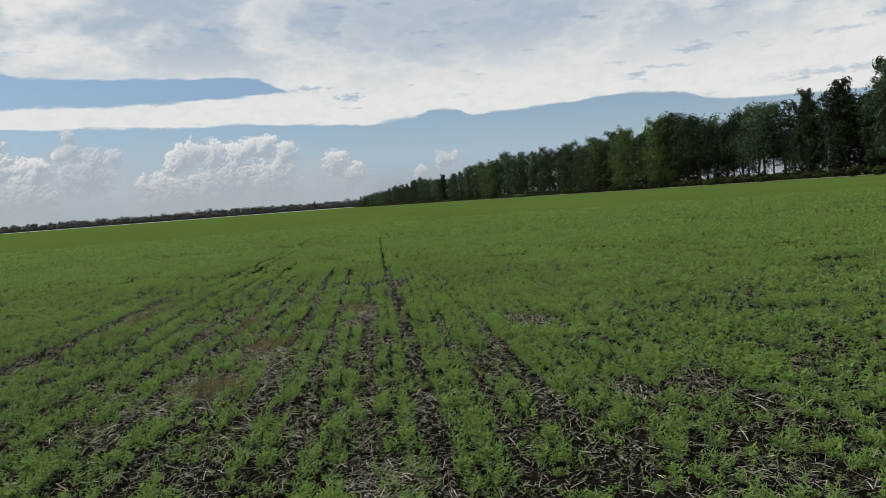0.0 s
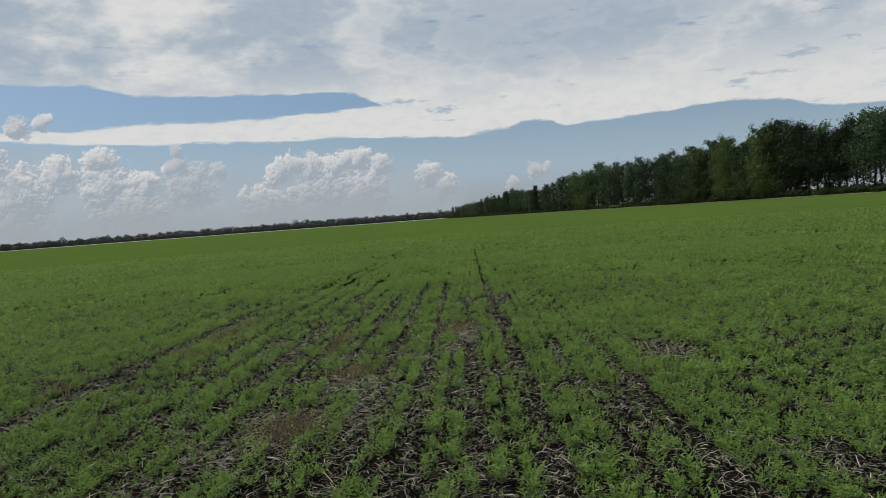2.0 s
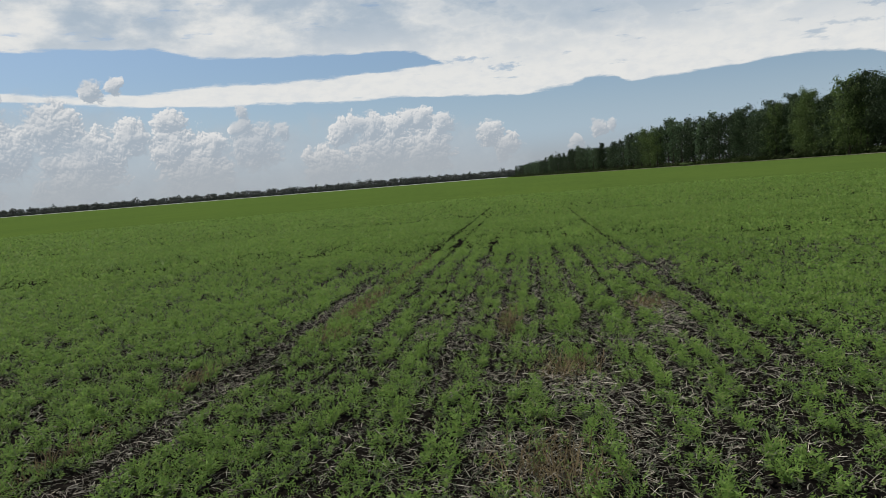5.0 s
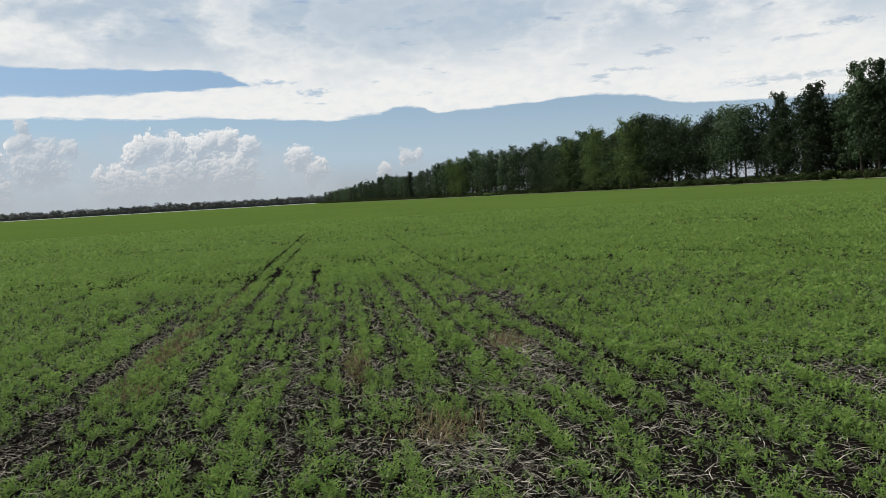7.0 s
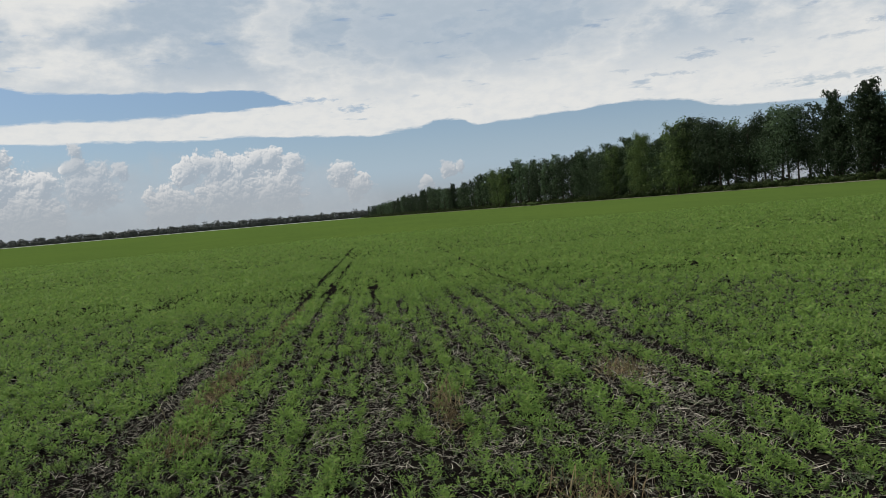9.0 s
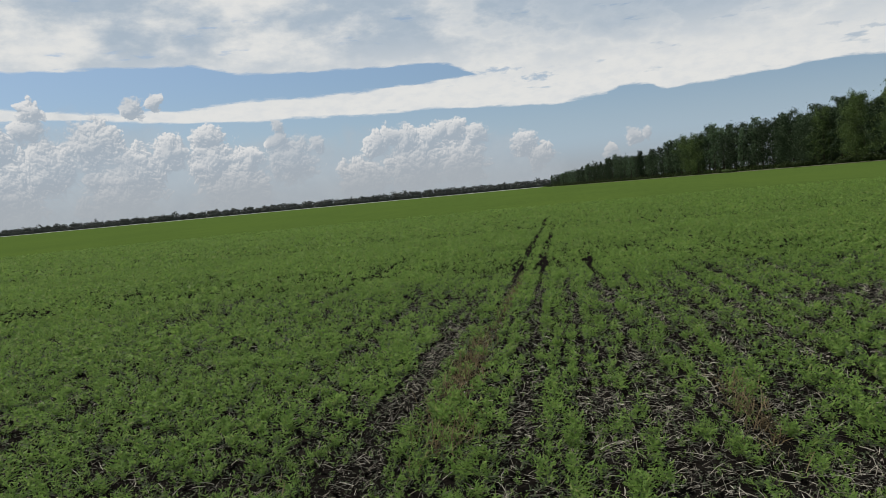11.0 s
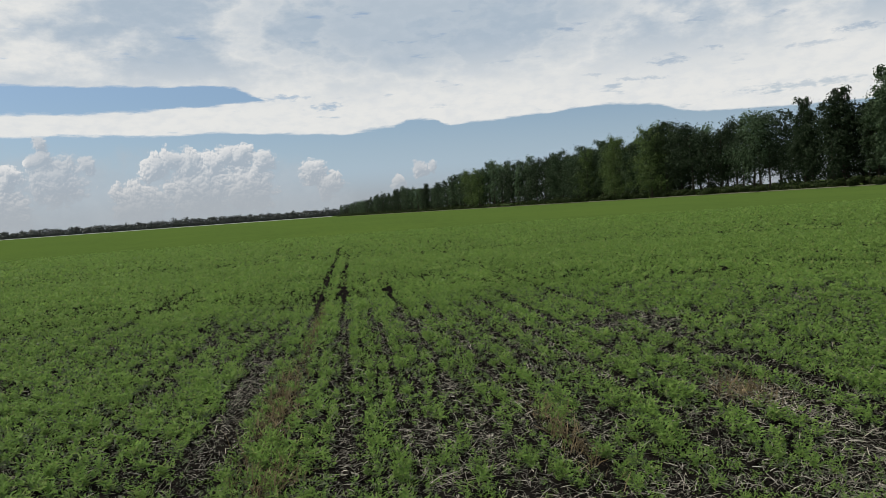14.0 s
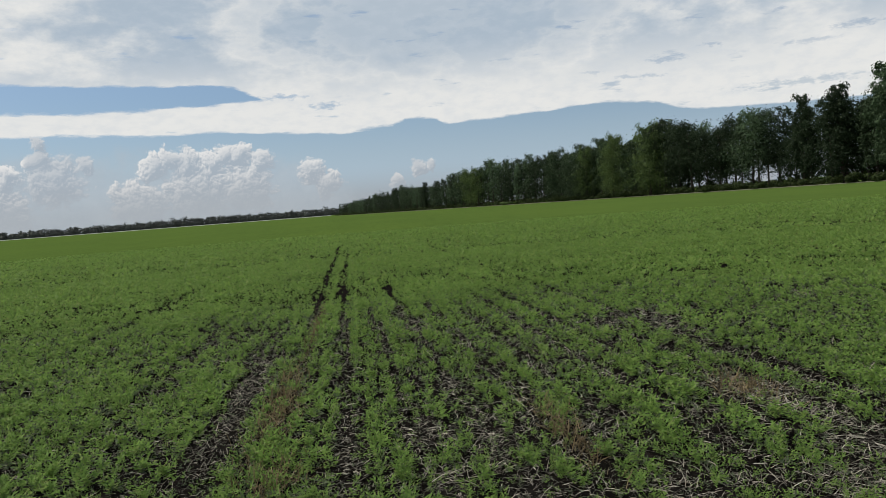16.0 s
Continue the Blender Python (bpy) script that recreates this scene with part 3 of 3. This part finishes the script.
def make_clods():
    """Crumbs of soil, a rough eight-faced lump each."""
    n = 50000
    x, y = RNG.uniform(-9, 6, n), RNG.uniform(2.4, 17, n)
    keep = in_reach(x, y) & (RNG.uniform(0, 1, n) < (1 - cover(x, y)) * np.clip(1.2 - way_distance(x, y) / 12, 0, 1))
    x, y = x[keep], y[keep]
    m = len(x)
    r = np.minimum(0.011 * np.exp(RNG.normal(0, 0.45, m)), 0.022)
    c = np.stack([x, y, ground_z(x, y) + 0.4 * r], -1)
    dirs = np.array([(1, 0, 0), (0, 1, 0), (-1, 0, 0), (0, -1, 0), (0, 0, 1), (0, 0, -1)], float)
    verts = c[:, None] + dirs[None] * r[:, None, None] * RNG.uniform(0.6, 1.4, (m, 6, 1)) + RNG.normal(0, 0.002, (m, 6, 3))
    tri = np.array([(0, 1, 4), (1, 2, 4), (2, 3, 4), (3, 0, 4), (1, 0, 5), (2, 1, 5), (3, 2, 5), (0, 3, 5)])
    faces = (np.arange(m)[:, None, None] * 6 + tri).reshape(-1)
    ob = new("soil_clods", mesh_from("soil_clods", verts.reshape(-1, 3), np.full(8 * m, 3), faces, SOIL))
    tagged(ob, "dark crumbly soil clods in the bare strips", "soil", kind="stuff")


def bare_strips():
    """Ragged ribbons of bare soil where the drill left gaps further off."""
    for k, y0, y1, half, much in ROWS:
        if y1 <= 18 or much < 1.0:
            continue
        y = np.arange(max(y0, 14.0), y1, 0.25)
        mid = ROW_START - k * ROW_PITCH + row_drift(y) + 0.07 * (value_noise(y * 0.7, y * 0 + 3.0, 5) - 0.5)
        ends = np.clip(np.minimum(y - y[0], y[-1] - y) / 2.0, 0.05, 1)
        wide = half * 0.75 * np.where(y < 22, 1.0, 0.7) * ends * (0.3 + 0.9 * value_noise(y * 1.7, y * 0 + k * 13, 6))
        rows = []
        for side, drop in ((-1.15, -0.02), (-0.9, 0.012), (0.0, 0.02), (0.9, 0.012), (1.15, -0.02)):
            x = mid + side * wide + 0.02 * (value_noise(y * 3, y * 0 + side * 9, 9) - 0.5)
            rows.append(np.stack([x, y, ground_z(x, y) + drop], -1))
        verts = np.stack(rows, 1).reshape(-1, 3)
        i = np.arange(len(y) - 1)[:, None] * 5 + np.arange(4)[None]
        quads = np.stack([i, i + 1, i + 6, i + 5], -1).reshape(-1, 4)
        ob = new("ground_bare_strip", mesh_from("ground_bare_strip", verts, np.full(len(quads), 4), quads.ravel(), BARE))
        tagged(ob, "dark bare strip of soil between the crop rows", "soil", kind="structure")


bare_strips()
make_crop()
low_weeds()
make_litter()
make_clods()


def crop_beside():
    """The crop goes on to the sides of the walk and behind it."""
    # half size of the square round the walk, inner limit, plants a square metre, leaflets, length and half width
    for reach, inner, per_m2, leaves, length, width in ((11.0, 0.0, 115, 6, 0.06, 0.019), (38.0, 11.0, 11, 5, 0.19, 0.065)):
        n = int(4 * reach * reach * per_m2)
        x, y = RNG.uniform(-reach, reach, n), RNG.uniform(-reach, reach, n)
        keep = np.maximum(np.abs(x), np.abs(y)) >= inner
        x, y = x[keep] - 1.5, y[keep] + 3.0
        x = x + 0.07 * np.sin((x - ROW_START) * 2 * np.pi / ROW_PITCH)
        keep = ~in_reach(x, y)
        x, y = x[keep], y[keep]
        keep = RNG.uniform(0, 1, len(x)) < cover(x, y)
        v, f, l = leaf_mesh(x[keep], y[keep], leaves, 0.10, length, width)
        ob = new("crop_plants", mesh_from("crop_plants", v, f, l, CROP))
        tagged(ob, "young bright green feathery crop plants in drilled rows", "crop", kind="stuff")


crop_beside()


# ---- trees ----
def blob_points(rng, n, centre, radius):
    """Points near the surface of an uneven blob, with the way outwards."""
    d = rng.normal(0, 1, (n, 3))
    d[:, 2] += 0.25
    d /= np.linalg.norm(d, axis=1)[:, None]
    r = rng.uniform(0.55, 1.05, n) ** 0.6
    return np.concatenate([centre + d * r[:, None] * radius, d], 1)


def leaf_quads(rng, points, size, loose=0.30):
    """Small leaf clumps, a quad each, lying loosely on the surface of their blob."""
    n = len(points)
    at, out = points[:, :3], points[:, 3:] + rng.normal(0, loose, (n, 3))
    out /= np.linalg.norm(out, axis=1)[:, None]
    a = np.cross(out, rng.normal(0, 1, (n, 3)))
    a /= np.linalg.norm(a, axis=1)[:, None]
    b = np.cross(out, a)
    s = (size * rng.uniform(0.5, 1.4, n))[:, None]
    v = np.stack([at - a * s, at + b * s * 0.65, at + a * s, at - b * s * 0.65], 1).reshape(-1, 3)
    return v, np.full(n, 4), np.arange(4 * n)


def tube(verts, faces, path, radii, sides=6):
    base = len(verts)
    for (px, py, pz), r in zip(path, radii):
        for s in range(sides):
            a = 2 * math.pi * s / sides
            verts.append((px + r * math.cos(a), py + r * math.sin(a), pz))
    for j in range(len(path) - 1):
        for s in range(sides):
            t = (s + 1) % sides
            faces.append((base + j * sides + s, base + j * sides + t, base + (j + 1) * sides + t, base + (j + 1) * sides + s))


def make_tree(name, label, height, spread, clear, seed, leaves=6400, columnar=0.0, leaf=0.24, mat=None):
    """A tree at the origin: tapered trunk with limbs, and a crown of leaf clumps with gaps."""
    rng = np.random.default_rng(seed)
    thing = new(name)
    verts, faces, heads = [], [], []
    lean = rng.normal(0, 0.03, 2)
    steps = 7
    trunk = [(lean[0] * height * (j / steps) ** 1.5 + rng.normal(0, 0.06), lean[1] * height * (j / steps) ** 1.5, height * 0.92 * j / steps) for j in range(steps + 1)]
    trunk[0] = (0, 0, -0.3)
    tube(verts, faces, trunk, [0.017 * height * (1 - 0.9 * j / steps) for j in range(steps + 1)])
    limbs = 24
    for j in range(limbs):
        share = clear + (0.98 - clear) * (j + rng.uniform(0, 0.8)) / limbs
        z0 = height * 0.9 * share
        x0, y0 = lean * height * share ** 1.5
        turn = j * 2.4 + rng.uniform(-0.5, 0.5)
        profile = math.sin(math.pi * min(1.0, 0.18 + 0.82 * (share - clear) / (1 - clear))) ** 0.6
        reach = spread * (0.35 + 0.75 * profile) * rng.uniform(0.65, 1.1) * (1 - 0.45 * columnar)
        rise = height * rng.uniform(0.05, 0.13) * (1 + columnar)
        path = [(x0 + math.cos(turn) * reach * q, y0 + math.sin(turn) * reach * q, z0 + rise * q ** 0.8) for q in (0, 0.35, 0.7, 1.0)]
        tube(verts, faces, path, [0.006 * height * (1 - share * 0.6) * q for q in (1, 0.7, 0.45, 0.15)], 4)
        heads.append((np.array(path[-1]), reach))
        heads.append((np.array(path[2]) + rng.normal(0, 0.4, 3), reach * 0.9))
    heads.append((np.array(trunk[-1]), spread * 0.6))
    me = bpy.data.meshes.new(name + "_trunk")
    me.from_pydata(verts, [], faces)
    me.materials.append(BARK)
    part = new("trunk", me)
    part.parent = thing
    points = []
    each = leaves // len(heads)
    for at, reach in heads:
        r = np.array([1, 1, 0.9]) * max(1.2, reach * rng.uniform(0.45, 0.78))
        for _ in range(3):
            sub = at + rng.normal(0, 0.45, 3) * r
            points.append(blob_points(rng, each * 26 // 100, sub, r * rng.uniform(0.45, 0.9)))
        spray = blob_points(rng, each * 22 // 100, at, r * 1.25)
        spray[:, :3] += rng.normal(0, 0.35, (len(spray), 3))
        points.append(spray)
    v, f, l = leaf_quads(rng, np.concatenate(points), leaf)
    crown = new("crown", mesh_from(name + "_crown", v, f, l, mat or TREE_LEAF))
    crown.parent = thing
    return tagged(thing, label, "tree", "windbreak trees")


def make_shrub(seed, x, y, mat=None, label="low dark green shrub at the foot of a windbreak"):
    """A low shrub of several stems and a spreading crown."""
    rng = np.random.default_rng(seed)
    thing = new("shrub")
    verts, faces, points = [], [], []
    for j in range(6):
        turn, reach = j * 1.05 + rng.uniform(-0.3, 0.3), rng.uniform(0.5, 1.3)
        tip = np.array([math.cos(turn) * reach, math.sin(turn) * reach, rng.uniform(0.9, 1.9)])
        tube(verts, faces, [(0, 0, -0.1), tuple(tip * (0.45, 0.45, 0.55)), tuple(tip)], [0.05, 0.03, 0.01], 4)
        points.append(blob_points(rng, 130, tip * (1, 1, 0.75), np.array([0.85, 0.85, 0.75]) * rng.uniform(0.8, 1.2)))
    me = bpy.data.meshes.new("shrub_stem")
    me.from_pydata(verts, [], faces)
    me.materials.append(BARK)
    stem = new("stem", me)
    stem.parent = thing
    v, f, l = leaf_quads(rng, np.concatenate(points), 0.2)
    v[:, 2] = np.maximum(v[:, 2], -0.05)
    crown = new("crown", mesh_from("shrub_crown", v, f, l, mat or SHRUB_LEAF))
    crown.parent = thing
    thing.matrix_basis = pose(x - 3.5, y, float(ground_z(np.array(x), np.array(y))))
    return tagged(thing, label, "shrub", "windbreak shrubs")


def windbreak():
    rng = np.random.default_rng(5)
    kinds = [
        make_tree("tree", "tall dark green broadleaf tree in a windbreak", 21, 4.6, 0.10, 21),
        make_tree("tree", "tall dark green broadleaf tree in a windbreak", 21, 4.2, 0.18, 22, 4600),
        make_tree("tree", "tall dark green broadleaf tree in a windbreak", 21, 5.2, 0.06, 23),
        make_tree("tree", "tall slender poplar with an upright crown in a windbreak", 21, 4.0, 0.08, 24, 7500, columnar=0.8),
        make_tree("tree", "dense low-branched broadleaf tree in a windbreak", 21, 5.0, 0.03, 25),
    ]
    far_kinds = [
        make_tree("tree", "distant dark green broadleaf tree in a windbreak", 21, 5.8, 0.10, 31, 2000, leaf=0.36),
        make_tree("tree", "distant dark green broadleaf tree in a windbreak", 21, 5.2, 0.14, 32, 1800, leaf=0.36),
        make_tree("tree", "distant slender poplar with an upright crown in a windbreak", 21, 3.8, 0.06, 33, 1500, 1.0, 0.42),
    ]
    open_kinds = [
        make_tree("tree", "tall broadleaf tree with a high thin crown in a windbreak", 21, 4.8, 0.24, 27, 6600),
        make_tree("tree", "tall broadleaf tree with a high thin crown in a windbreak", 21, 4.4, 0.18, 28, 6000),
    ]
    used = set()
    shrubs = [make_shrub(41 + j, 118 + 3 * j, 196 + 4 * j) for j in range(3)]
    pale = make_tree("tree", "lighter green broadleaf tree standing out in a windbreak", 21, 4.9, 0.05, 26, mat=LIGHT_LEAF)
    pale.matrix_basis = pose(120 - 0.26 * (262 - 190) - 2.5, 262, -0.7, 0, 0, 20) @ Matrix.Scale(24.5 / 21, 4)
    for y, h, turn, wide in ((257, 24.5, 140, 0.85), (279, 23, 250, 0.8), (284, 22, 70, 0.8), (302, 20, 30, 0.8), (405, 20, 200, 0.9), (414, 20, 310, 0.9)):
        made = copy_thing(pale, pose(120 - 0.26 * (y - 190) - 2.5, y, -0.7, 0, 0, turn))
        made.scale = (wide * h / 21, wide * h / 21, h / 21)
    # tall upright poplars that stand over the rest
    for y, h, turn, wide in ((199, 23, 10, 0.75), (174.5, 26.5, 200, 0.85), (170, 26, 300, 0.85), (486, 16.5, 80, 0.85), (187, 23.5, 150, 1.0)):
        made = copy_thing(kinds[3], pose(120 - 0.26 * (y - 190) - 1.5, y, -0.7, 0, 0, turn))
        made.scale = (wide * h / 21, wide * h / 21, h / 21)
    # height of the skyline along the line: y of the plan, metres
    hy = [60, 150, 170, 174, 179, 185, 191, 195, 198.5, 203, 211, 216, 230, 235, 238, 243, 258, 267, 272, 278, 300, 326, 344, 387, 422, 456, 480, 500, 534, 566, 627, 720]
    hh = [26, 27, 26, 25, 23.5, 23, 23, 22.5, 20, 15.5, 20, 22, 22.5, 20.5, 21, 24, 25, 23.5, 20.5, 23.5, 22.5, 22, 20.5, 22, 20.5, 17.5, 14.5, 14.5, 17, 15.8, 12.5, 10]
    s = 138.0
    while s < 720:
        thin = 205 < s < 252
        for depth in (((0.0, 6.0) if rng.uniform() < 0.7 else (2.0,)) if thin else (0.0, 7.0)):
            y = s + rng.uniform(-1.3, 1.3)
            x = 120 - 0.26 * (y - 190) + depth + rng.uniform(-1, 1)
            h = np.interp(s, hy, hh) * rng.choice([0.82, 0.92, 0.98, 1.03])
            ob = (kinds if s < 340 else far_kinds)[int(rng.integers(0, 5 if s < 340 else 3))]
            if thin:
                ob = open_kinds[int(rng.integers(0, 2))]
            k = h / 21
            place = pose(x, y, float(ground_z(np.array(x), np.array(y))), 0, 0, rng.uniform(0, 360))
            if ob.name not in used:
                used.add(ob.name)
                ob.matrix_basis = place @ Matrix.Scale(k, 4)
            else:
                made = copy_thing(ob, place)
                made.scale = (k * rng.uniform(0.9, 1.1),) * 2 + (k,)
        if s < 196 or 206 < s < 330:
            shrub = shrubs[int(rng.integers(0, 3))]
            y = s + rng.uniform(-2, 2)
            x = 120 - 0.26 * (y - 190) - rng.uniform(2.5, 4.5)
            made = copy_thing(shrub, pose(x, y, float(ground_z(np.array(x), np.array(y))), 0, 0, rng.uniform(0, 360)))
            made.scale = (rng.uniform(0.7, 1.4),) * 3
        s += (rng.uniform(3.6, 6.4) if s < 340 else rng.uniform(4.5, 7.0))


windbreak()
tagged(make_shrub(47, 72.5, 368, LIGHT_LEAF, "pale yellowish-green shrub at the foot of a windbreak"), group="windbreak shrubs").scale = (1.9, 1.9, 0.9)


def undergrowth():
    """Shrubs and saplings along the foot of the windbreak, and a pale strip of bare track before it."""
    rng = np.random.default_rng(15)
    points = []
    s = 138.0
    while s < 725:
        for depth in (-2.5, 3.0, 9.0):
            y = s + rng.uniform(-1.5, 1.5)
            x = 120 - 0.26 * (y - 190) + depth + rng.uniform(-1, 1)
            h = rng.uniform(1.0, 2.8) if depth < 0 else rng.uniform(1.5, 4.0) if 200 < s < 255 else rng.uniform(2.0, 6.5)
            z = float(ground_z(np.array(x), np.array(y)))
            points.append(blob_points(rng, 90, np.array([x, y, z + h * 0.45]), np.array([1.6, 1.6, h * 0.55])))
        s += 2.2 if s < 330 else 3.2
    v, f, l = leaf_quads(rng, np.concatenate(points), 0.30)
    ob = new("undergrowth", mesh_from("undergrowth", v, f, l, SHRUB_LEAF))
    tagged(ob, "dark green shrubs and saplings at the foot of the windbreak", "shrubs", kind="stuff")


undergrowth()


def flat_strip(name, corners, label, category, mat):
    """A thin slab of ground of four corners in plan, laid over the field."""
    bm = bmesh.new()
    low = [bm.verts.new((x, y, float(ground_z(np.array(x), np.array(y))) - 0.1)) for x, y in corners]
    high = [bm.verts.new(v.co + Vector((0, 0, 0.16))) for v in low]
    bm.faces.new(high)
    for i in range(4):
        j = (i + 1) % 4
        bm.faces.new((low[i], low[j], high[j], high[i]))
    me = bpy.data.meshes.new(name)
    bm.to_mesh(me)
    me.materials.append(mat)
    return tagged(new(name, me), label, category, kind="structure")


def strips():
    # the far stubble's ramp holds whitish haze as well as straw colour
    for mat, stops in ((HAZED_STUBBLE, [(0.3, (0.22, 0.24, 0.22)), (0.7, (0.31, 0.335, 0.315))]), (MARGIN, [(0.3, (0.10, 0.11, 0.07)), (0.7, (0.19, 0.19, 0.14))])):
        k = Nodes(mat.node_tree)
        n = k.noise(k.make("ShaderNodeNewGeometry").outputs["Position"], 0.05, 6.0)
        k.link(k.ramp(n, stops), mat.node_tree.nodes["Principled BSDF"].inputs["Base Color"])
    flat_strip("ground_far_stubble", [(-1700, 900), (-32, 900), (-36, 1088), (-1700, 1088)], "stubble along the field's far edge, paled with painted haze", "stubble field", HAZED_STUBBLE)
    flat_strip("ground_margin", [(143, 80), (145.5, 80), (-15.5, 700), (-18, 700)], "pale dry grass margin beside the windbreak", "field margin", MARGIN)


strips()


def far_woodland():
    rng = np.random.default_rng(9)
    points = []
    x = -1700.0
    while x < 120:
        h = rng.uniform(7.5, 11.5) * (1.3 if rng.uniform() < 0.07 else 1.0)
        y = 1100 + rng.uniform(-12, 12)
        r = np.array([rng.uniform(4.5, 7), 4.0, h * 0.55])
        points.append(blob_points(rng, 110, np.array([x, y, h * 0.45 - 0.7]), r))
        points.append(blob_points(rng, 70, np.array([x, y - 5, 1.6]), np.array([5.0, 3.0, 3.2])))
        x += rng.uniform(2.2, 4.2)
    pts = np.concatenate(points)
    pts[:, 2] = np.maximum(pts[:, 2], -0.5)
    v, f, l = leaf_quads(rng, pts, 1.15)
    ob = new("far_woodland", mesh_from("far_woodland", v, f, l, HAZED_LEAF))
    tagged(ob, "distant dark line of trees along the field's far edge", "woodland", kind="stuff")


far_woodland()
